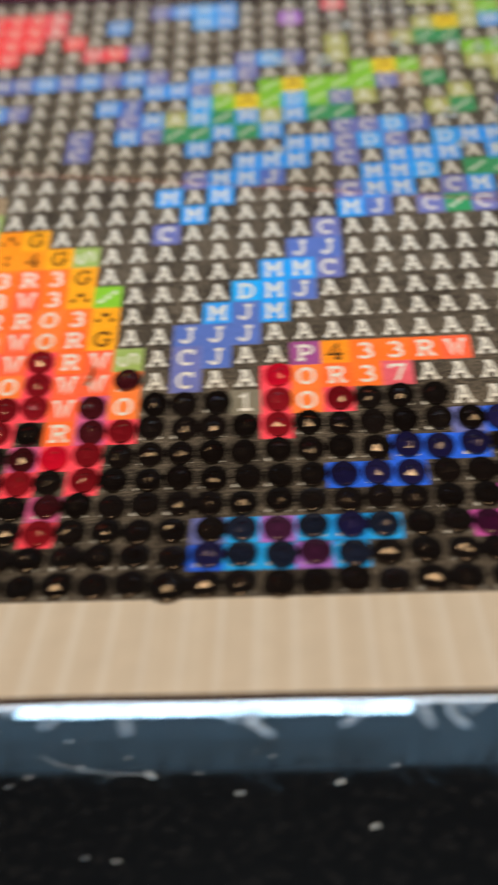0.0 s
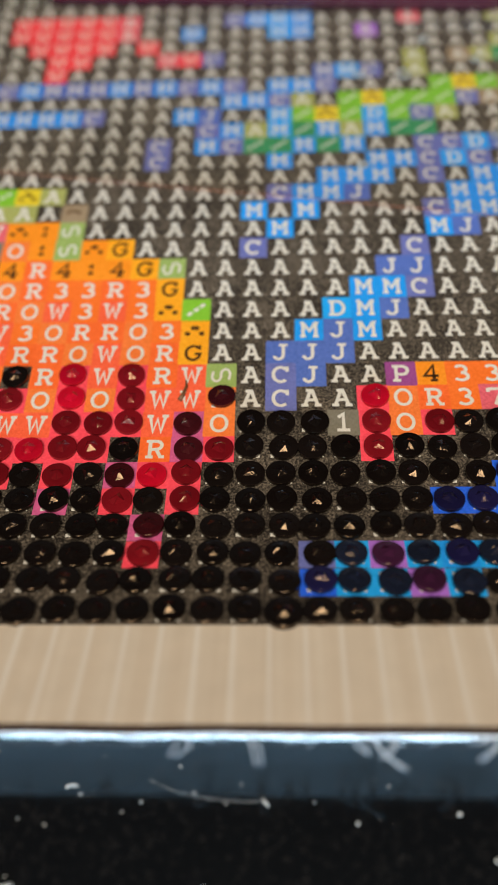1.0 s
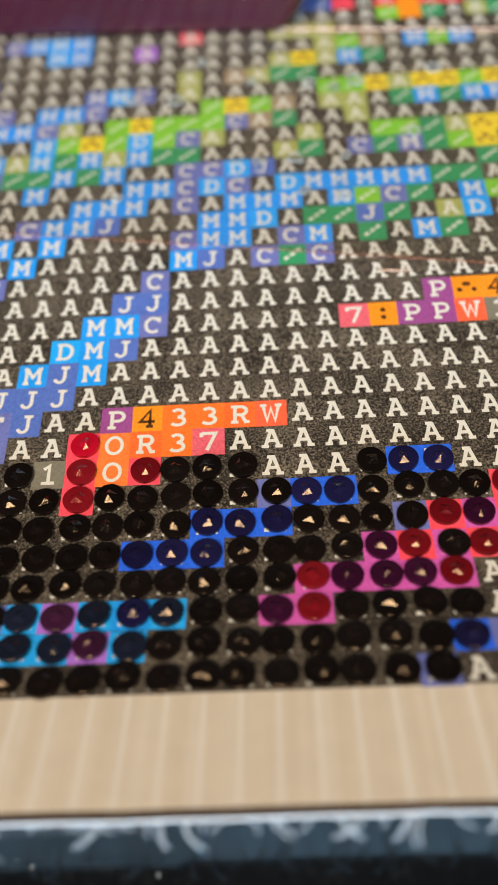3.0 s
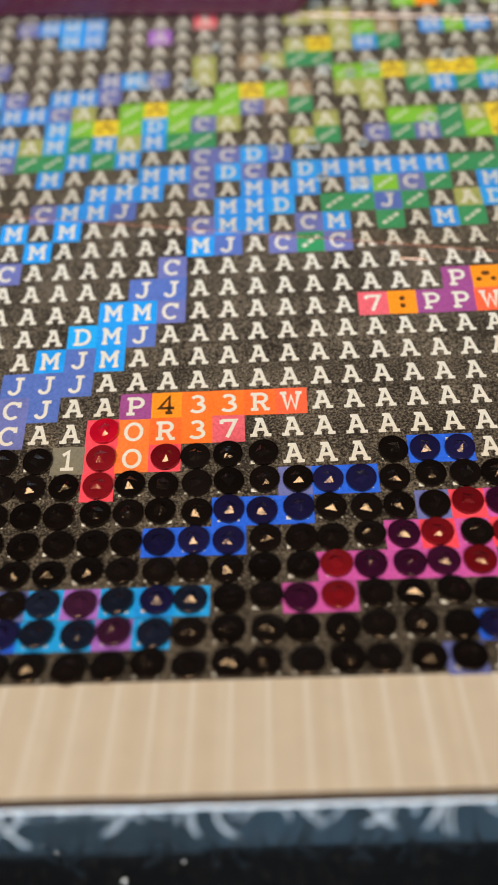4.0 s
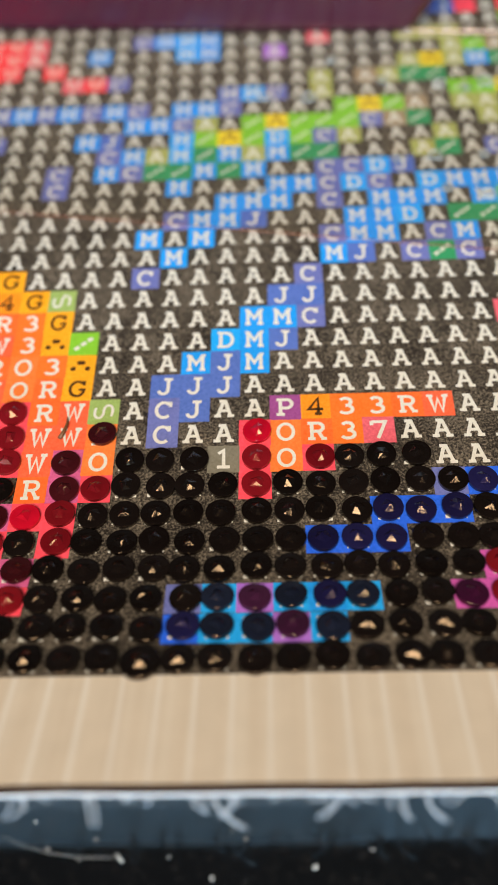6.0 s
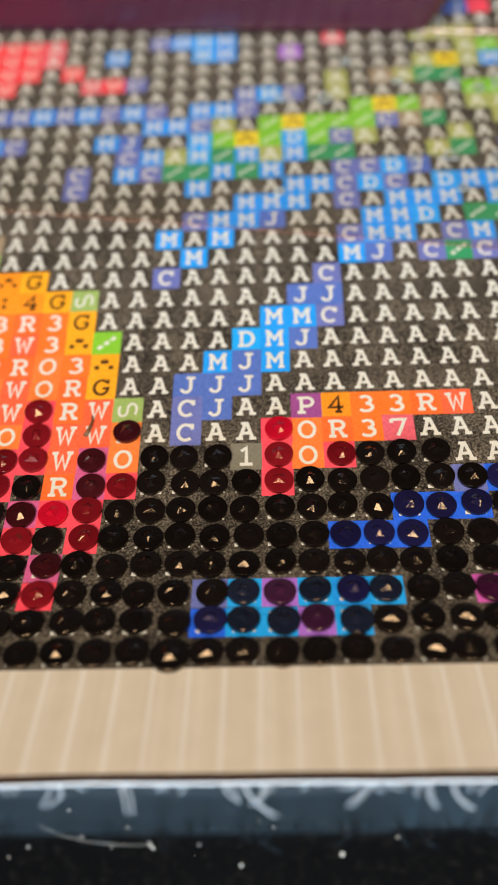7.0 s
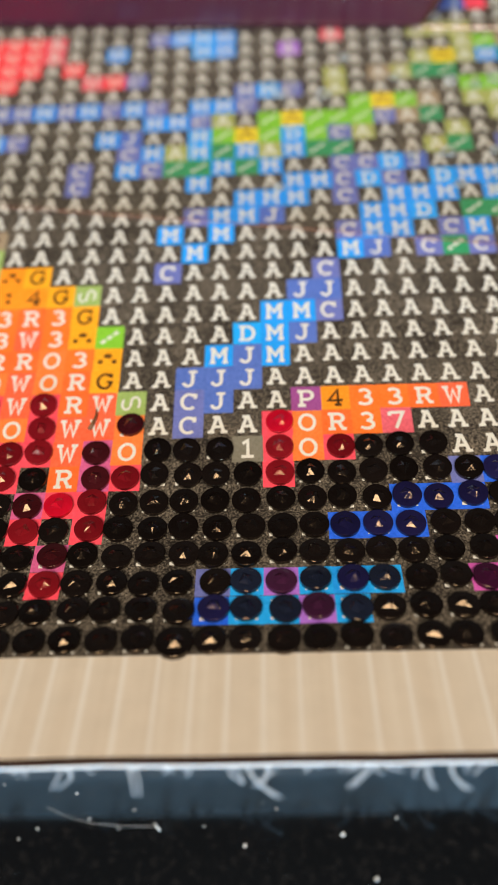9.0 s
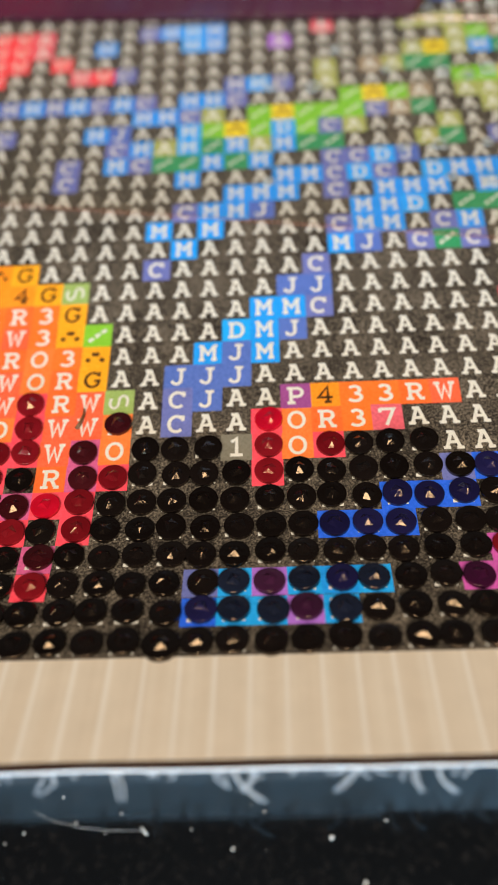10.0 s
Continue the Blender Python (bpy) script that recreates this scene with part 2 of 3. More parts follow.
# ---- helpers for meshes ----
def finish(name, bm, material, parent=None, label="", smooth=False):
    me = bpy.data.meshes.new(name)
    bm.normal_update()
    bm.to_mesh(me)
    bm.free()
    for m in (material if isinstance(material, (list, tuple)) else [material]):
        me.materials.append(m)
    if smooth:
        me.polygons.foreach_set("use_smooth", [True] * len(me.polygons))
    ob = new(name, me)
    ob.parent = parent
    if label:
        ob["label"] = label
    return ob


def part(name, bm, material, parent, label="", smooth=False):
    return finish(name, bm, material, parent, label, smooth)


def box_bm(x0, x1, y0, y1, z0, z1, bevel=0.0, seg=3):
    bm = bmesh.new()
    bmesh.ops.create_cube(bm, size=1)
    for v in bm.verts:
        v.co = Vector(((x0 + x1) / 2 + v.co.x * (x1 - x0), (y0 + y1) / 2 + v.co.y * (y1 - y0), (z0 + z1) / 2 + v.co.z * (z1 - z0)))
    if bevel:
        bmesh.ops.bevel(bm, geom=list(bm.edges), offset=bevel, segments=seg, affect="EDGES", profile=0.5)
    return bm


def spline(knots, values):
    """A natural cubic through the knots, straight on outside them."""
    k, v = np.array(knots, float), np.array(values, float)
    n, h = len(k), np.diff(k)
    a, b = np.zeros((n, n)), np.zeros(n)
    a[0, 0] = a[-1, -1] = 1
    for i in range(1, n - 1):
        a[i, i - 1], a[i, i], a[i, i + 1] = h[i - 1], 2 * (h[i - 1] + h[i]), h[i]
        b[i] = 6 * ((v[i + 1] - v[i]) / h[i] - (v[i] - v[i - 1]) / h[i - 1])
    q = np.linalg.solve(a, b)

    def at(x):
        x = min(max(x, k[0]), k[-1])
        i = min(max(int(np.searchsorted(k, x)) - 1, 0), n - 2)
        s, c = (k[i + 1] - x) / h[i], (x - k[i]) / h[i]
        return s * v[i] + c * v[i + 1] + ((s ** 3 - s) * q[i] + (c ** 3 - c) * q[i + 1]) * h[i] ** 2 / 6
    return at


# the cloth lies flat at the back and curls up off the table towards its cut edge
rise = spline([-4, 0, 4, 8, 12, 16, 20, 25, 31], [3.146, 1.455, 0.29, 0.011, -0.107, -0.038, -0.139, -0.185, -0.115])


def on_cloth(col, row, lift=0.0):
    """The place over the cloth at a column and row of the print, lift in metres along its normal."""
    d = (rise(row + 0.05) - rise(row - 0.05)) / 0.1
    n = Vector((0, -d, 1)).normalized()
    return Vector((col * P, row * P, rise(row) * P)) + n * lift, math.atan(d)


def seat(col, row, lift=0.0, spin=0.0):
    place, tilt = on_cloth(col, row, lift)
    return Matrix.Translation(place) @ Matrix.Rotation(tilt, 4, "X") @ Matrix.Rotation(spin, 4, "Z")


def cloth_sheet(c0, c1, rows, lift_top, thick, wave=0.0):
    """A sheet that follows the cloth, with thickness; rows run from front to back."""
    bm = bmesh.new()
    cols = [c0 + (c1 - c0) * i / 60 for i in range(61)]
    top, low = [], []
    for i, r in enumerate(rows):
        a, b = [], []
        for c in cols:
            rr = r + (wave * noise.noise((c * 0.45, 3.1, 0)) if i == 0 else 0)
            a.append(bm.verts.new(on_cloth(c, rr, lift_top)[0]))
            b.append(bm.verts.new(on_cloth(c, rr, lift_top - thick)[0]))
        top.append(a)
        low.append(b)
    for i in range(len(rows) - 1):
        for j in range(60):
            bm.faces.new((top[i][j], top[i][j + 1], top[i + 1][j + 1], top[i + 1][j]))
            bm.faces.new((low[i][j], low[i + 1][j], low[i + 1][j + 1], low[i][j + 1]))
    for j in range(60):
        bm.faces.new((top[0][j], low[0][j], low[0][j + 1], top[0][j + 1]))
        bm.faces.new((top[-1][j], top[-1][j + 1], low[-1][j + 1], low[-1][j]))
    for i in range(len(rows) - 1):
        bm.faces.new((top[i][0], top[i + 1][0], low[i + 1][0], low[i][0]))
        bm.faces.new((top[i][-1], low[i][-1], low[i + 1][-1], top[i + 1][-1]))
    return bm


def steps(a, b, d=0.5):
    n = max(1, round((b - a) / d))
    return [a + (b - a) * i / n for i in range(n + 1)]


# ---- the room: unseen, added round the table, dark to keep reflections black ----
FLOOR_Z = TABLE_Z - 0.75
tagged(finish("floor", box_bm(-2, 2, -1.8, 2.2, FLOOR_Z - 0.1, FLOOR_Z), dark_wood), "dark brown wooden floor of the room", "floor", kind="structure")
tagged(finish("ceiling", box_bm(-2, 2, -1.8, 2.2, 1.66, 1.76), dark_ceiling), "dark brown boarded ceiling", "ceiling", kind="structure")
for nm, b in (("wall_north", (-2, 2, 2.2, 2.3)), ("wall_east", (2, 2.1, -1.9, 2.3)), ("wall_west", (-2.1, -2, -1.9, 2.3))):
    tagged(finish(nm, box_bm(*b, FLOOR_Z - 0.1, 1.76), wall_paint), "plain dark grey painted wall", "wall", kind="structure")
bm = bmesh.new()
for x0, x1, z0, z1 in ((-2, -0.8, FLOOR_Z - 0.1, 1.76), (0.6, 2, FLOOR_Z - 0.1, 1.76), (-0.8, 0.6, FLOOR_Z - 0.1, 0.18), (-0.8, 0.6, 0.58, 1.76)):
    q = box_bm(x0, x1, -1.9, -1.8, z0, z1)
    me = bpy.data.meshes.new("piece")
    q.to_mesh(me)
    q.free()
    bm.from_mesh(me)
    bpy.data.meshes.remove(me)
tagged(finish("wall_south", bm, wall_paint), "dark grey wall with a window opening", "wall", kind="structure")

# ---- the table ----
table = tagged(new("table"), "black glossy glass table top with dust on it", "table")
part("table_top", box_bm(-0.45, 0.45, -0.30, 0.45, TABLE_Z - 0.012, TABLE_Z, 0.002), black_glass, table)
for sx in (-0.40, 0.40):
    for sy in (-0.25, 0.40):
        part("leg", box_bm(sx - 0.02, sx + 0.02, sy - 0.02, sy + 0.02, FLOOR_Z, TABLE_Z - 0.012, 0.002), dark_wood, table)

# ---- the painting: cloth ----
C0, C1 = -34, 34
EDGE, PRINT = -3.52, -0.43
painting = tagged(new("diamond_painting"), "half-finished diamond painting on printed black cloth lying on the table", "craft canvas")
part("backing_cloth", cloth_sheet(C0, C1, steps(EDGE, 60, 0.5), -0.00015, 0.00014, 0.04), backing, painting, "white woven backing cloth with a frayed cut edge")
part("printed_field", cloth_sheet(C0, C1, steps(PRINT, 60, 0.5), 0, 0.00014), INK["k"], painting, "black printed sticky grid")
part("margin", cloth_sheet(C0, C1, steps(-3.30, PRINT, 0.25), 0.00002, 0.00012, 0.05), cream, painting, "cream unprinted border of the cloth")
# dark strip that paints the gap's shadow along the margin's front edge
part("adhesive_line", cloth_sheet(C0, C1, steps(-3.50, -3.30, 0.05), -0.00002, 0.00008, 0.05), gap_shade, painting, "dark brown adhesive line")

# ---- the printed chart ----
# each row: start column|cells; a cell is ink, sign, gem ("-" for none, nothing for the row's habit)
CHART = {
    0: "11|cAk kA- kA- kA- kA- kA-",
    1: "-1|BMn dMt dMt uPp dMt;12|BMn cJ- kA- kA- kA-",
    2: "-6|h_r;-1|cCk dMt uPp dMt bMn dMt;7|mPm mPr;13|kA- kA- kA- kA-",
    3: "-11|vPm;-6|vPw;8|mPr mPm mPm mPm mPr kA- kA- kA- kA-",
    4: "-12|h_r;-9|vPk . h_r . h_r;3|BMn BMn BMn;10|mPm h_r mPk h_r",
    5: "-14|vPk h_r h_r h_r . h_r . vPw h_b h_r;5|BMn BMn BMn;11|cCk h_r mPm h_r",
    6: "-12|h_r h_r h_b h_r h_r . RR- vPw h_r;1|h_r;7|cCk BMn BMn;14|h_r h_r",
    7: "-15|k_k k_k h_r h_r WW WW h_r h_r h_r WW vPw OO kAk kAk kAk n1 h_r OO h_r kAk kAk kAk;10|kAk BMn BMn",
    8: "-15|k_k h_r RR WW h_r OO h_b OO h_r WW WW OPw;-2|cC;1|h_b OO RR t3 s7",
    9: "-16|kAk kAk WW RR t3 kAk RR h_b WW h_r RR WW S~;-2|cC jJ;2|PP f4 t3 t3 RR WW",
    10: "-16|kAk kAk WW t3 WW RR RR OO WW OO RR GG;-2|jJ jJ jJ",
    11: "-16|RR PP RR f4 WW t3 OO RR RR OO t3 G!;-1|bM jJ bM",
    12: "-16|RR h_r f4 h_b RR OO WW t3 WW t3 G! l/;0|dD bM jJ",
    13: "-16|WW OO WW t3 OO RR t3 t3 RR t3 GG;1|bM bM cC;10|s7 f: PP PP WW n1",
    14: "-12|f4 RR f4 f: f4 GG S~;2|jJ jJ;13|PP f! f4",
    15: "-13|n_ OO f: S~ f! GG;-3|cC;3|cC",
    16: "-17|OO OO;-13|sW f! f: S~;-2|bM;4|bM jJ . cC g/ cC",
    17: "-17|OO OO;-13|oA oA kA e);-3|bM . bM;4|cC bM bM . cC bM . g/ . bM g/",
    18: "-14|e_ l/ y! oA;-2|cC bM bM jJ;5|bM bM dD . g/ g/ jJ g/ . oA dD",
    19: "0|bM bM bM;4|cC . bM bM bM . bM l/ cC g/ . bM l/",
    20: "-7|cC;-2|bM;2|bM bM cC dD cC . dD bM bM bM bM bM g/ g/",
    21: "-7|cC . bM cC g/ g/ bM g/ bM;4|cC cC dD jJ;16|g/",
    22: "-5|cC bM oA dM g/ bM oA bM g/ g/;8|oA g/ . cC g/ cM g/ l/ y!",
    23: "-18|bM bM bM bM bM bM bM bM cC;-6|bM jJ;-2|dM l/ y! l/ dD l/ cC oA;9|oA . . l/ l/ g/ oA y! y!",
    24: "-4|bM bM cC oA . l/ y! l/ l/ l/ cC eA g/;11|oA",
    25: "-18|l/ l/ cC bM cC bM jM jM jM bM jM bM cC bM cC;-2|bM bM cC;5|l/ y! l/ eA . oA oA . g/ bM g/ bM bM",
    26: "-12|xW;0|jM dM cC . oA;10|l/ l/ y! oA y! y! l/ y!",
    27: "-12|xW xW;-7|sW xW cC;4|oA . eA oA g/ g/",
    28: "-13|xW xW xW xW . xW;8|oA y! oA bM g/",
    29: "-18|xW xW;-14|xW xW xW xW xW sA;-6|bM;-2|dM bM;2|uA;10|oA l/ eA . bM l/ bM",
    30: "-18|xW xW;-14|xW xW xW xW xW sA;-4|cC bM dM bM;4|sA;8|oA oA oA",
    31: "-18|xW xW;12|kA l/ f_ g/ kA oA g/ l/",
    32: "-18|xW xW;9|cC jJ h_ kA xW f_ xW xW kA kA",
    33: "-18|xW xW;9|cC jJ h_ kA xW f_ xW xW kA kA",
}
COLS, ROWS = range(-21, 21), range(0, 36)


def chart():
    cells = {}
    for r in ROWS:
        for c in COLS:
            cells[c, r] = ["k", "A", "k" if r <= 6 or (r <= 9 and c < -15) else ""]
        for run in CHART.get(r, "").split(";"):
            if not run:
                continue
            start, toks = run.split("|")
            for i, tok in enumerate(toks.split()):
                if tok == ".":
                    continue
                have = cells[int(start) + i, r][2] if len(tok) < 3 else tok[2].replace("-", "")
                if len(tok) < 3 and r > 6:
                    have = ""
                cells[int(start) + i, r] = [tok[0], tok[1], have]
    return cells


CELLS = chart()


# ---- signs: flat ink, slab-serif letters drawn with a broad stroke ----
def arc(x, y, rx, ry, a0, a1, n=10):
    return [(x + rx * math.cos(radians(a0 + (a1 - a0) * i / n)), y + ry * math.sin(radians(a0 + (a1 - a0) * i / n))) for i in range(n + 1)]


STROKES = {
    "A": ([(-.21, -.30), (-.02, .33)], [(.21, -.30), (.02, .33)], [(-.17, .305), (.07, .305)], [(-.14, -.09), (.14, -.09)], [(-.33, -.305), (-.10, -.305)], [(.10, -.305), (.33, -.305)]),
    "M": ([(-.22, -.31), (-.22, .31)], [(.22, -.31), (.22, .31)], [(-.22, .33), (0, -.06), (.22, .33)], [(-.32, -.305), (-.12, -.305)], [(.12, -.305), (.32, -.305)], [(-.32, .305), (-.2, .305)], [(.2, .305), (.32, .305)]),
    "J": ([(.09, .31), (.09, -.12)] + arc(-.07, -.12, .16, .20, 0, -165, 7), [(-.06, .305), (.24, .305)]),
    "C": (arc(0, 0, .25, .31, 48, 312, 14), [(.21, .34), (.21, .12)]),
    "D": ([(-.17, .31), (-.17, -.31)], [(-.29, .305), (.0, .305)] + arc(0, 0, .24, .305, 80, -80, 9) + [(0, -.305), (-.29, -.305)]),
    "O": (arc(0, 0, .25, .31, 0, 360, 20),),
    "R": ([(-.16, .31), (-.16, -.31)], [(-.29, .305), (.04, .305)] + arc(.04, .145, .17, .16, 80, -80, 6) + [(.04, -.015), (-.16, -.015)],
          [(.04, -.01), (.19, -.31)], [(-.29, -.305), (-.05, -.305)], [(.13, -.305), (.31, -.305)]),
    "P": ([(-.15, .31), (-.15, -.31)], [(-.28, .305), (.05, .305)] + arc(.05, .13, .18, .175, 80, -80, 6) + [(.05, -.045), (-.15, -.045)], [(-.28, -.305), (-.01, -.305)]),
    "W": ([(-.25, .31), (-.13, -.32), (0, .19), (.13, -.32), (.25, .31)], [(-.35, .305), (-.14, .305)], [(.14, .305), (.35, .305)]),
    "G": (arc(0, 0, .25, .31, 48, 325, 14) + [(.22, -.03)], [(.05, -.04), (.29, -.04)], [(.21, .34), (.21, .14)]),
    "3": (arc(-.01, .155, .18, .15, 150, -90, 9), arc(-.01, -.155, .22, .16, 90, -150, 9)),
    "7": ([(-.23, .305), (.22, .305), (-.05, -.34)], [(-.23, .33), (-.23, .17)]),
    "4": ([(.09, -.33), (.09, .33), (-.23, -.12), (.25, -.12)], [(-.03, -.31), (.2, -.31)]),
    "1": ([(.01, -.31), (.01, .33), (-.16, .20)], [(-.2, -.305), (.21, -.305)]),
    ")": (arc(-.05, -.12, .30, .26, 150, 20, 8),),
    "~": ([(-.27, .16), (-.30, -.02)] + arc(-.155, -.04, .15, .22, 180, 350, 7) + arc(.145, .04, .15, .22, 170, 0, 7) + [(.29, -.06), (.26, -.2)],),
}


def ribbon(bm, line, wide, z):
    """A flat stroke of even width along a line, mitred at its bends."""
    sides = []
    for i, (x, y) in enumerate(line):
        a, b = Vector(line[max(0, i - 1)]), Vector(line[min(len(line) - 1, i + 1)])
        p = Vector((x, y))
        d0, d1 = (p - a), (b - p)
        d0 = d0.normalized() if d0.length > 1e-6 else d1.normalized()
        d1 = d1.normalized() if d1.length > 1e-6 else d0
        d = (d0 + d1).normalized() if (d0 + d1).length > 0.2 else d1
        n = Vector((-d.y, d.x))
        k = min(1.7, 1 / max(0.3, n.dot(Vector((-d1.y, d1.x))))) * wide / 2
        sides.append((bm.verts.new((*((p + n * k) * P), z)), bm.verts.new((*((p - n * k) * P), z))))
    for (a, b), (c, e) in zip(sides, sides[1:]):
        bm.faces.new((b, e, c, a))


def sign_mesh(ch):
    """A printed sign about 0.7 of a cell high, centred on the origin, flat in xy."""
    bm = bmesh.new()
    if ch in ":!":
        spots = ((0, 0.16), (0, -0.16)) if ch == ":" else ((-0.05, 0.14), (0.06, 0.14), (-0.25, -0.12), (0.25, -0.12))
        for i, (x, y) in enumerate(spots):
            bmesh.ops.create_circle(bm, cap_ends=True, segments=10, radius=0.10 * P, matrix=Matrix.Translation((x * P, y * P, i * 0.000003)))
    elif ch == "/":
        for x, y in ((-0.22, -0.19), (0.0, 0.0), (0.22, 0.19)):
            m = Matrix.Translation((x * P, y * P, 0)) @ Matrix.Rotation(0.7, 4, "Z") @ Matrix.Diagonal((0.20 * P, 0.15 * P, 1, 1))
            bmesh.ops.create_grid(bm, x_segments=1, y_segments=1, size=0.5, matrix=m)
    else:
        for i, line in enumerate(STROKES[ch]):
            ribbon(bm, line, 0.09 if ch == "~" else 0.11 if ch in "GO" else 0.118, i * 0.000004)
    bmesh.ops.triangulate(bm, faces=bm.faces)
    me = bpy.data.meshes.new("sign_" + {":": "dots", "!": "dots", "/": "dashes", "~": "curl", ")": "arc"}.get(ch, ch))
    bm.to_mesh(me)
    bm.free()
    return me


DARK = {"4", "G", ":", "!", ")"}
SIGNS = {}
for ch in sorted({v[1] for v in CELLS.values()} - {"_"}):
    me = sign_mesh(ch)
    me.materials.append(brown_ink if ch in DARK else white_ink)
    SIGNS[ch] = me

SQUARES = {}
for code in INK:
    q = bmesh.new()
    bmesh.ops.create_grid(q, x_segments=6, y_segments=6, size=0.5 * P)
    bmesh.ops.dissolve_limit(q, angle_limit=0.1, use_dissolve_boundaries=False, verts=q.verts, edges=q.edges)
    for v in q.verts:                         # the print bleeds a little past its cell
        u = noise.noise((v.co.x * 3100 + 7 * len(SQUARES), v.co.y * 3100, 0.4))
        v.co *= 1.022 + 0.03 * u
    me = bpy.data.meshes.new("square")
    q.to_mesh(me)
    q.free()
    me.materials.append(INK[code])
    SQUARES[code] = me


def joined(name, pieces, mats, label):
    """Many small pieces as one mesh: (mesh, matrix, material index)."""
    verts, faces, idx = [], [], []
    for me, m, k in pieces:
        o = len(verts)
        verts += [tuple(m @ v.co) for v in me.vertices]
        for p in me.polygons:
            faces.append([o + i for i in p.vertices])
            idx.append(k)
    me = bpy.data.meshes.new(name)
    me.from_pydata(verts, [], faces)
    for m in mats:
        me.materials.append(m)
    me.polygons.foreach_set("material_index", idx)
    ob = new(name, me)
    ob.parent = painting
    tagged(ob, label, kind="stuff")
    return ob


keys = list(INK)
near_s, near_q, far_s, far_q = 0, 0, [], []
for (c, r), (bg, ch, have) in sorted(CELLS.items(), key=lambda kv: (kv[0][1], kv[0][0])):
    if bg != "k":
        m = seat(c, r, 0.00003 + 0.000006 * ((c + r) % 2) + 0.000003 * (c % 2))
        if near_q < 300 and r <= 19:
            ob = new("printed_square", SQUARES[bg])
            ob.matrix_world, ob.parent = m, painting
            near_q += 1
        else:
            far_q.append((SQUARES[bg], m, keys.index(bg)))
    if ch != "_":
        m = seat(c, r, 0.00006)
        if near_s < 300 and r >= 7 and not have and -16 <= c <= 15:
            ob = new("printed_sign", SIGNS[ch])
            ob.matrix_world, ob.parent = m, painting
            near_s += 1
        else:
            far_s.append((SIGNS[ch], m, 1 if ch in DARK else 0))
joined("far_print_colour", far_q, list(INK.values()), "coloured printed squares of the chart")
joined("far_print_lettering", far_s, [white_ink, brown_ink], "small printed letters of the chart")


# ---- gems ----
def gem_mesh(code, k):
    """A round resin drill: flat foot, short wall, a narrow edge, a low smooth crown and a few cut facets at its peak."""
    rnd = random.Random(k * 7 + ord(code))
    bm = bmesh.new()
    n = 24

    def loop(rad, z):
        return [bm.verts.new((rad * P * math.cos(6.28318 * i / n), rad * P * math.sin(6.28318 * i / n), z * P)) for i in range(n)]

    foot, wall, edge = loop(0.452, 0.0), loop(0.462, 0.02), loop(0.462, 0.135)
    rim, lip = loop(0.462, 0.135), loop(0.453, 0.146)
    crown = [loop(0.453, 0.146), loop(0.40, 0.152), loop(0.32, 0.162), loop(0.245, 0.168)]
    for a, b in ((foot, wall), (wall, edge), (rim, lip), *zip(crown, crown[1:])):
        for i in range(n):
            bm.faces.new((a[i], a[(i + 1) % n], b[(i + 1) % n], b[i])).smooth = True
    bm.faces.new(list(reversed(foot)))
    # the cut peak: three to five uneven facets round a small table
    m = 4 + k % 3
    cuts = [round((i + rnd.uniform(-.28, .28)) * n / m) % n for i in range(m)]
    ring = [v.co.copy() for v in crown[-1]]
    dx, dy, h = rnd.uniform(-.04, .04) * P, rnd.uniform(-.04, .04) * P, (0.258 + rnd.uniform(0, 0.035)) * P
    low = [bm.verts.new(ring[c] * 1.02) for c in cuts]
    for v in low:
        v.co.z = 0.168 * P
    top = [bm.verts.new((ring[c].x * rnd.uniform(.12, .38) + dx, ring[c].y * rnd.uniform(.12, .38) + dy, h)) for c in cuts]
    for i in range(m):
        j = (i + 1) % m
        bm.faces.new((low[i], low[j], top[j], top[i]))
    bm.faces.new(top)
    bm.faces.new(list(crown[-1]))
    bmesh.ops.recalc_face_normals(bm, faces=bm.faces)
    me = bpy.data.meshes.new("drill")
    bm.to_mesh(me)
    bm.free()
    me.materials.append(GEM[code])
    return me


GEMS = {(c, k): gem_mesh(c, k) for c in GEM for k in range(9)}
rnd = random.Random(5)
for (c, r), (bg, ch, have) in sorted(CELLS.items()):
    if not have or c < -18 or c > 17:
        continue
    place = seat(c + 0.03 + rnd.uniform(-0.07, 0.07), r - 0.01 + rnd.uniform(-0.06, 0.06), 0.00004, rnd.uniform(0, 6.28))
    lean = Matrix.Rotation(rnd.gauss(0, 0.035), 4, "X") @ Matrix.Rotation(rnd.gauss(0, 0.035), 4, "Y")
    ob = new("drill", GEMS[have, rnd.randrange(9)])
    if (c, r) == (-2, 0):                     # one larger drill hangs over the edge of the print
        place, lean = seat(c + 0.05, r - 0.12, 0.00004), Matrix.Scale(1.14, 4)
    ob.matrix_world, ob.parent = place @ lean, painting


# ---- cover film ----
def film_low(c):
    return 17.4 - 0.16 * c


def film_high(c):
    return 31.0 - 0.11 * c


bm = bmesh.new()
grid = []
for i in range(41):
    c = C0 + (C1 - C0) * i / 40
    line = []
    for j in range(31):
        r = film_low(c) + (film_high(c) - film_low(c)) * j / 30
        line.append(bm.verts.new(on_cloth(c, r, 0.00022 + 0.00012 * noise.noise((c * 0.35, r * 0.35, 1)))[0]))
    grid.append(line)
for i in range(40):
    for j in range(30):
        bm.faces.new((grid[i][j], grid[i + 1][j], grid[i + 1][j + 1], grid[i][j + 1]))
film = tagged(finish("cover_film", bm, film_mat, smooth=True), "clear wrinkled plastic film covering the unworked part of the canvas", "plastic film")
film.visible_shadow = False


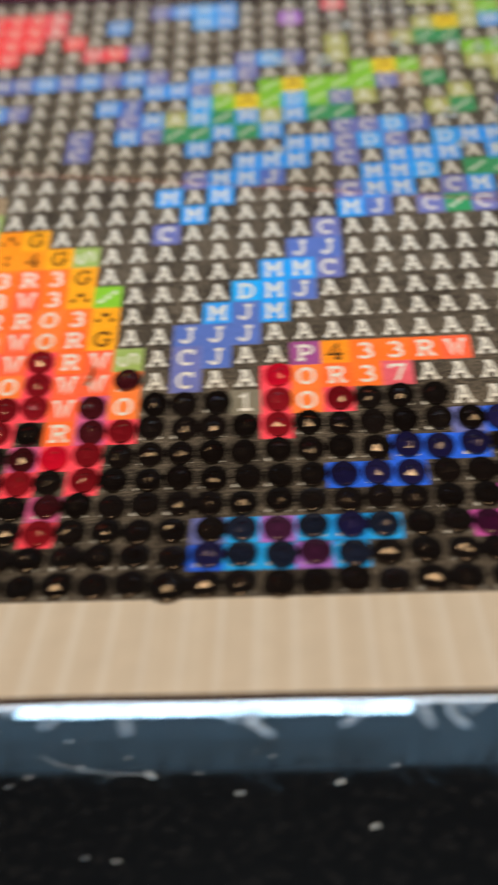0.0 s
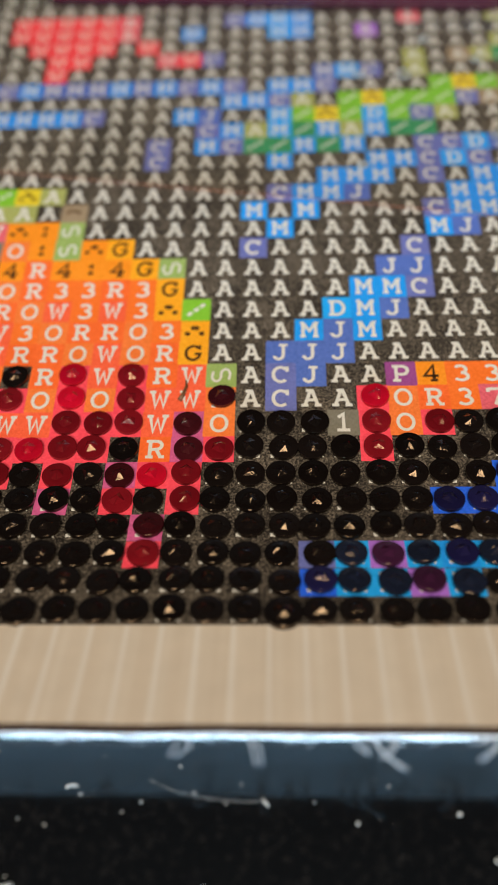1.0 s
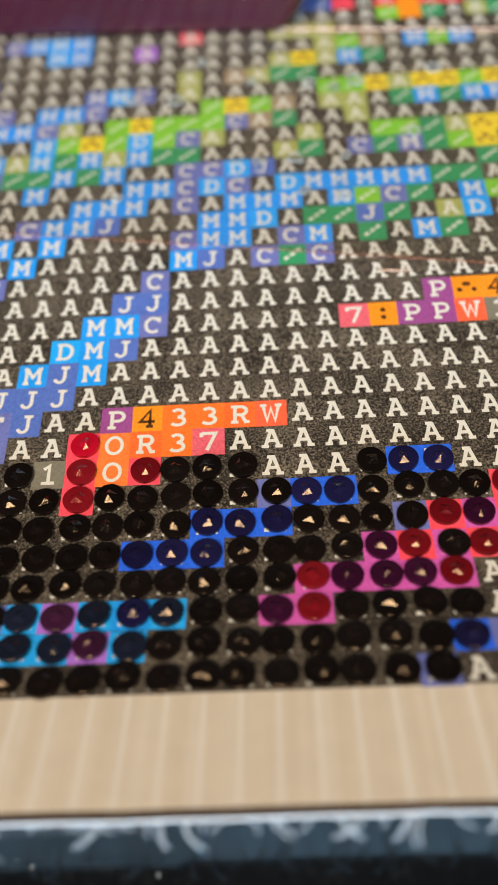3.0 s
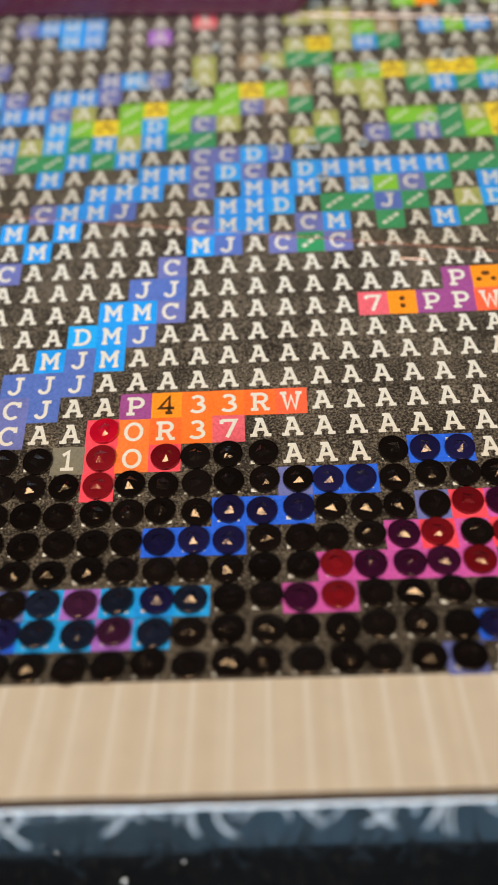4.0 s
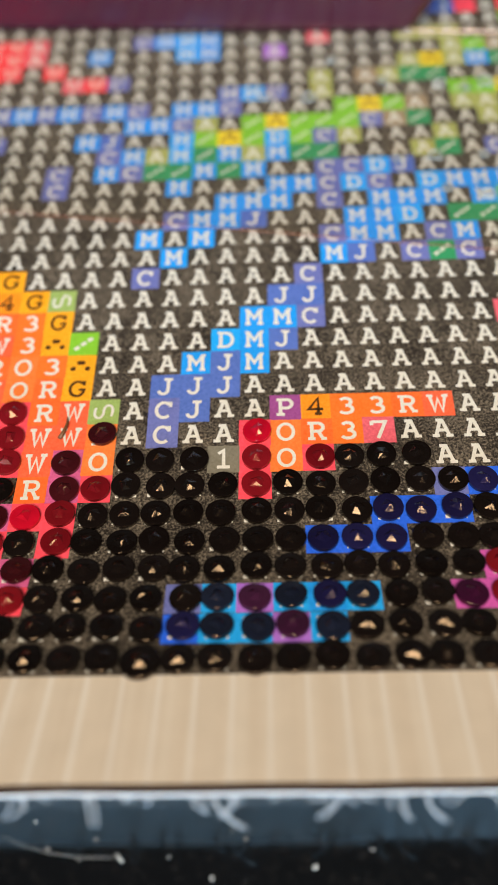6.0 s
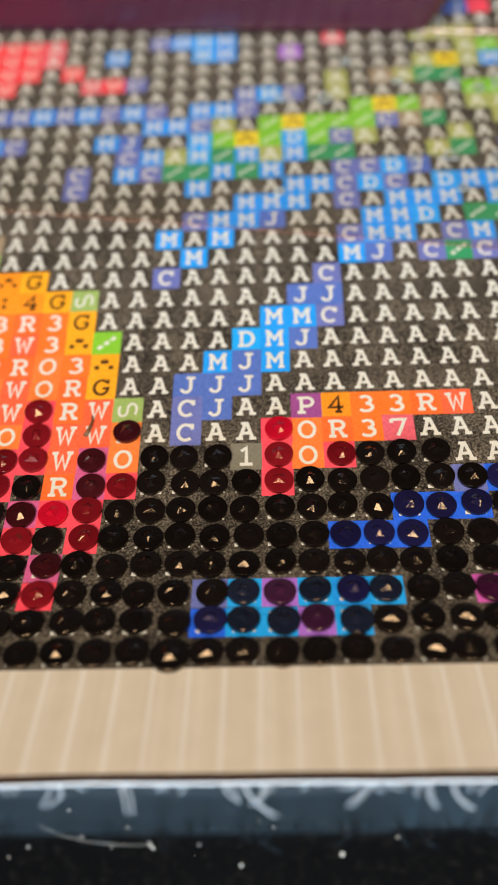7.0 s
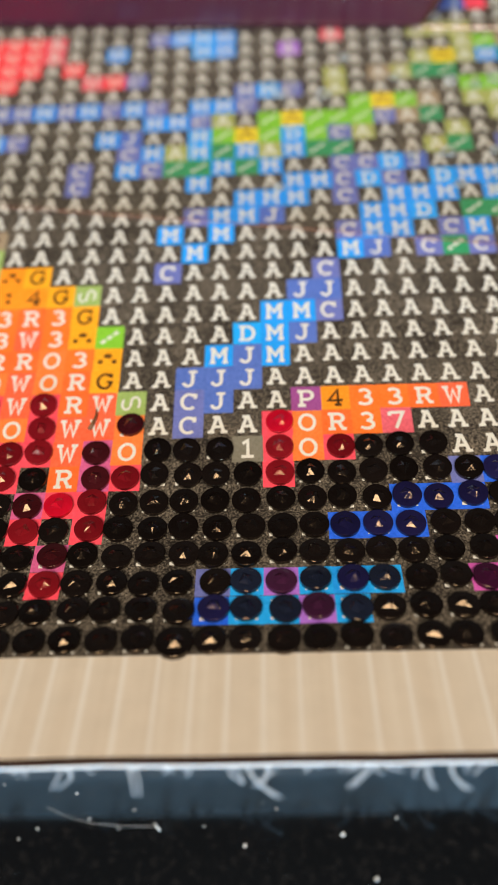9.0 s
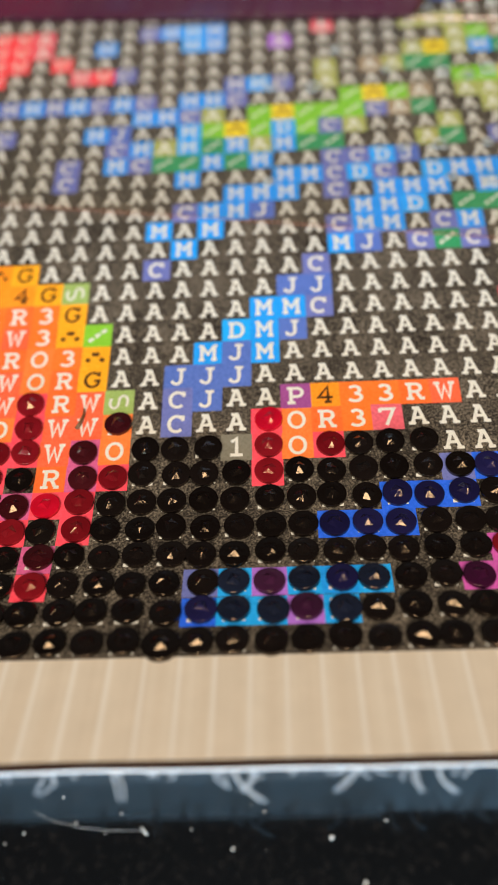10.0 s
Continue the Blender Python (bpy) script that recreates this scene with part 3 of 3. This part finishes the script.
def tube(name, pts, rad, material, parent, label="", closed=False, seg=6):
    bm = bmesh.new()
    rings = []
    n = len(pts)
    for i, p in enumerate(pts):
        a = pts[(i - 1) % n] if closed or i else pts[0]
        b = pts[(i + 1) % n] if closed or i < n - 1 else pts[-1]
        d = (Vector(b) - Vector(a)).normalized()
        u = d.orthogonal().normalized()
        if rings:
            u = (last_u - d * last_u.dot(d)).normalized()
        last_u = u
        w = d.cross(u)
        rr = rad(i / max(1, n - 1)) if callable(rad) else rad
        rings.append([bm.verts.new(Vector(p) + (u * math.cos(6.28318 * k / seg) + w * math.sin(6.28318 * k / seg)) * rr) for k in range(seg)])
    for i in range(n if closed else n - 1):
        a, b = rings[i], rings[(i + 1) % n]
        for k in range(seg):
            bm.faces.new((a[k], a[(k + 1) % seg], b[(k + 1) % seg], b[k]))
    if not closed:
        bm.faces.new(list(reversed(rings[0])))
        bm.faces.new(rings[-1])
    return part(name, bm, material, parent, label, True)


tube("film_edge", [on_cloth(C0 + i * 1.0, film_low(C0 + i * 1.0), 0.00022)[0] for i in range(C1 - C0 + 1)], 0.00010, film_edge_mat, film, "faint reddish cut edge of the film")
tube("film_edge", [on_cloth(C0 + i * 1.0, film_high(C0 + i * 1.0), 0.00024)[0] for i in range(C1 - C0 + 1)], 0.00026, film_fold_mat, film, "orange tinted cut edge of the film")

# ---- plum box behind ----
bx = tagged(new("plastic_box"), "dark plum glossy plastic box standing on the canvas", "box")
bm = box_bm(-11.0 * P, 10.9 * P, 0, 20 * P, -0.25 * P, 5.0 * P, 0.0022, 5)
for v in bm.verts:                            # its end wall flares outwards to the rim
    if v.co.x > 0:
        v.co.x += 0.55 * max(0, v.co.z)
body = part("body", bm, purple_plastic, bx)
body.matrix_world = pose(-2.4 * P, 30.5 * P, 0, 0, 0, -4.3)

# ---- clear strip added under the cut edge to mirror the window as a bright line ----
bm = bmesh.new()
lip = []
for i in range(39):
    c = C0 + i
    p0 = on_cloth(c, EDGE, -0.00032)[0]
    lip.append((bm.verts.new(p0), bm.verts.new(p0 + Vector((0, -math.cos(radians(GLINT_SLOPE)), -math.sin(radians(GLINT_SLOPE)))) * 0.00075)))
for a, b in zip(lip, lip[1:]):
    bm.faces.new((a[0], a[1], b[1], b[0]))
part("film_lip", bm, glint_strip_mat, painting, "narrow clear glossy film lip along the cut edge")

# ---- frayed threads ----
rnd = random.Random(11)
FRAY = ((-5.3, .25, .1), (-4.35, .6, -.25), (-4.2, .35, .1), (-2.75, .8, .15), (-2.55, .3, -.1), (-1.8, .2, .1), (-1.3, .3, -.1), (-.4, .5, .3), (.0, .9, .75),
        (.5, .6, -.3), (.7, .25, .1), (1.2, .2, .2), (2.5, .2, -.1), (2.95, .65, -.55), (3.2, .3, .1), (3.5, .22, .25), (4.3, .7, .1), (4.35, .4, -.3), (4.85, .75, .35),
        (5.4, .3, -.2), (5.8, .35, -.4), (6.1, .4, .3), (6.6, .55, .5), (7.0, .3, -.2), (7.6, .4, -.3), (8.1, .6, .5), (8.5, .55, -.5), (8.9, .3, .2), (9.7, .65, -.4), (9.9, .8, -.1),
        (10.8, .4, .3), (11.6, .5, -.3), (12.5, .6, .2), (-7.4, .2, .1), (-9.6, .2, -.1))
for c, reach, side in FRAY:
    for twin in range(2 if reach > 0.45 else 1):
        p0 = on_cloth(c + twin * 0.13, EDGE + 0.05, -0.00028)[0]
        pts, curl = [], rnd.uniform(-0.25, 0.25)
        for i in range(9):
            u = i / 8
            pts.append(p0 + Vector(((side * u + curl * math.sin(3.1 * u)) * P, (-0.8 * reach * u) * P, (-0.05 * u - 0.18 * reach * u * u) * P)))
        tube("thread", pts, lambda u: 0.000068 * (1 - 0.45 * abs(u - 0.4)), thread_mat, painting, "pale frayed thread", seg=6)
for i in range(22):
    c = rnd.uniform(-7, 14)
    p0 = on_cloth(c, EDGE + 0.04, -0.00026)[0]
    a, l = rnd.uniform(-1.2, 1.2), rnd.uniform(0.10, 0.26) * P
    pts = [p0 + Vector((math.sin(a * u) * l * u, -math.cos(a * u) * l * u, -0.15 * l * u)) for u in (0, .33, .66, 1)]
    tube("thread", pts, 0.00005, thread_mat, painting, "pale frayed thread", seg=5)

# ---- dust and fibres on the table ----
SPECKS = ((-5.63, -4.42, 1), (-4.27, -4.19, .9), (-3.46, -4.45, .7), (-3.07, -3.98, .8), (-2.45, -4.4, .8), (-1.2, -4.4, .7), (-.13, -4.88, 1.5), (.7, -4.0, .9), (2.42, -4.65, 1.7),
          (3.22, -5.7, 1.9), (3.85, -4.26, .9), (.33, -3.84, .5), (-4.67, -3.55, .9), (-6.68, -3.3, .6), (-10., -3.39, .6), (-11.8, -3.99, .8), (-11.7, -4.58, 1), (-8.75, -4.85, .8),
          (-8.04, -4.99, .9), (-7.21, -4.25, 1.1), (-6.1, -4.66, .7), (-8.85, -6.18, .8), (-11.2, -5.7, .6), (-3.15, -6.42, 1.1), (-3.93, -6.34, .7), (-12.3, -5.12, .6))
rnd = random.Random(3)


def speck(c, r, size):
    bm = bmesh.new()
    bmesh.ops.create_icosphere(bm, subdivisions=1, radius=0.000095 * size)
    for v in bm.verts:
        v.co = Vector((v.co.x * rnd.uniform(.6, 1.5), v.co.y * rnd.uniform(.6, 1.3), v.co.z * rnd.uniform(.3, .7)))
    low = min(v.co.z for v in bm.verts)
    ob = finish("dust_speck", bm, dust_mat)
    ob.matrix_world = Matrix.Translation((c * P, r * P, TABLE_Z - low - 0.00001))
    return tagged(ob, "pale speck of dust lying on the black table", "dust", "dust on the table")


for c, r, size in SPECKS:
    speck(c, r, size)
for i in range(60):
    speck(rnd.uniform(-14, 14), rnd.uniform(-9, -3.6), rnd.uniform(0.12, 0.30))


def fibre(pts, rad):
    ob = tube("lint_fibre", [Vector((c * P, r * P, TABLE_Z + rad + h * P)) for c, r, h in pts], rad, dust_mat, None, seg=6)
    return tagged(ob, "pale lint fibre lying on the black table", "lint", "lint on the table")


fibre([(-10.52, -5.07, 0), (-10.3, -4.88, 0.01), (-10.0, -4.6, 0.01), (-9.69, -4.27, 0)], 0.00016)
fibre([(-10.45, -5.0, .05), (-10.1, -4.62, .07), (-9.75, -4.22, .06)], 0.00006)
fibre([(-9.75, -4.15, 0), (-9.65, -3.95, 0.01), (-9.56, -3.74, 0)], 0.00010)
fibre([(-9.72, -3.33, 0), (-9.58, -3.24, 0.01), (-9.5, -3.18, 0)], 0.00012)
fibre([(-9.16, -6.42, 0), (-8.9, -6.42, 0.01), (-8.63, -6.36, 0)], 0.00014)
fibre([(-7.6, -4.1, 0), (-7.49, -4.03, 0.01), (-7.3, -4.05, 0)], 0.00009)
fibre([(-5.45, -3.88, 0), (-4.9, -4.12, 0), (-4.23, -4.29, 0), (-3.4, -4.38, 0), (-2.5, -4.40, 0)], 0.000011)
fibre([(-2.52, -4.32, 0), (-2.45, -4.42, 0.01), (-2.36, -4.5, 0)], 0.00008)

# ---- bubbles and creases in the film ----
rnd = random.Random(8)
BUBBLES = ((8.35, 21.3, .42, 3), (3.42, 25.44, .38, 7), (6.66, 26.44, .26, 6), (9.12, 26.1, .3, 8), (11.14, 26.1, .42, 9), (8.6, 19.3, .22, 6), (10.1, 18.9, .36, 8), (1.3, 19.5, .25, 4),
           (6.85, 21.2, .3, 3), (1.56, 25.5, .26, 6), (10.35, 21.3, .25, 4), (10.2, 25.7, .24, 8), (4.5, 28.0, .2, 6), (13.2, 22.5, .3, 7), (14.5, 26.6, .35, 8))
for c, r, size, n in BUBBLES:
    ph = rnd.uniform(0, 6)
    ring = []
    for i in range(n * 2):
        a, q = ph + 3.14159 * i / n, size * (1 if n == 3 and i % 2 == 0 else 0.55 if n == 3 else rnd.uniform(0.7, 1))
        ring.append(on_cloth(c + math.cos(a) * q, r + math.sin(a) * q * 0.9, 0.00038)[0])
    tube("bubble", ring, 0.00013, bubble_mat, film, "small air bubble in the film", closed=True, seg=5)

# ---- dark hair stuck on the coral squares ----
snippet_mat = mat("brown_snippet", (0.15, 0.065, 0.022), 0.45, vary=0.3, scale=3000)
hair = tube("hair_snippet", [on_cloth(-5.17, 8.75, 0.0002)[0], on_cloth(-5.13, 8.45, 0.0004)[0], on_cloth(-5.22, 8.15, 0.0003)[0], on_cloth(-5.34, 7.92, 0.0002)[0]],
            lambda u: 0.00007 + 0.00016 * u, snippet_mat, None, seg=6)
tagged(hair, "short dark brown snippet stuck on orange squares", "snippet")

tab = tube("film_tab", [on_cloth(11.1 + 0.2 * i, 14.95 - 0.03 * i, 0.0002)[0] for i in range(6)], lambda u: 0.00018 * (1 - 0.6 * abs(u - 0.5)), film_fold_mat, None, seg=6)
tagged(tab, "thin orange sliver of film lying on the canvas", "film sliver")
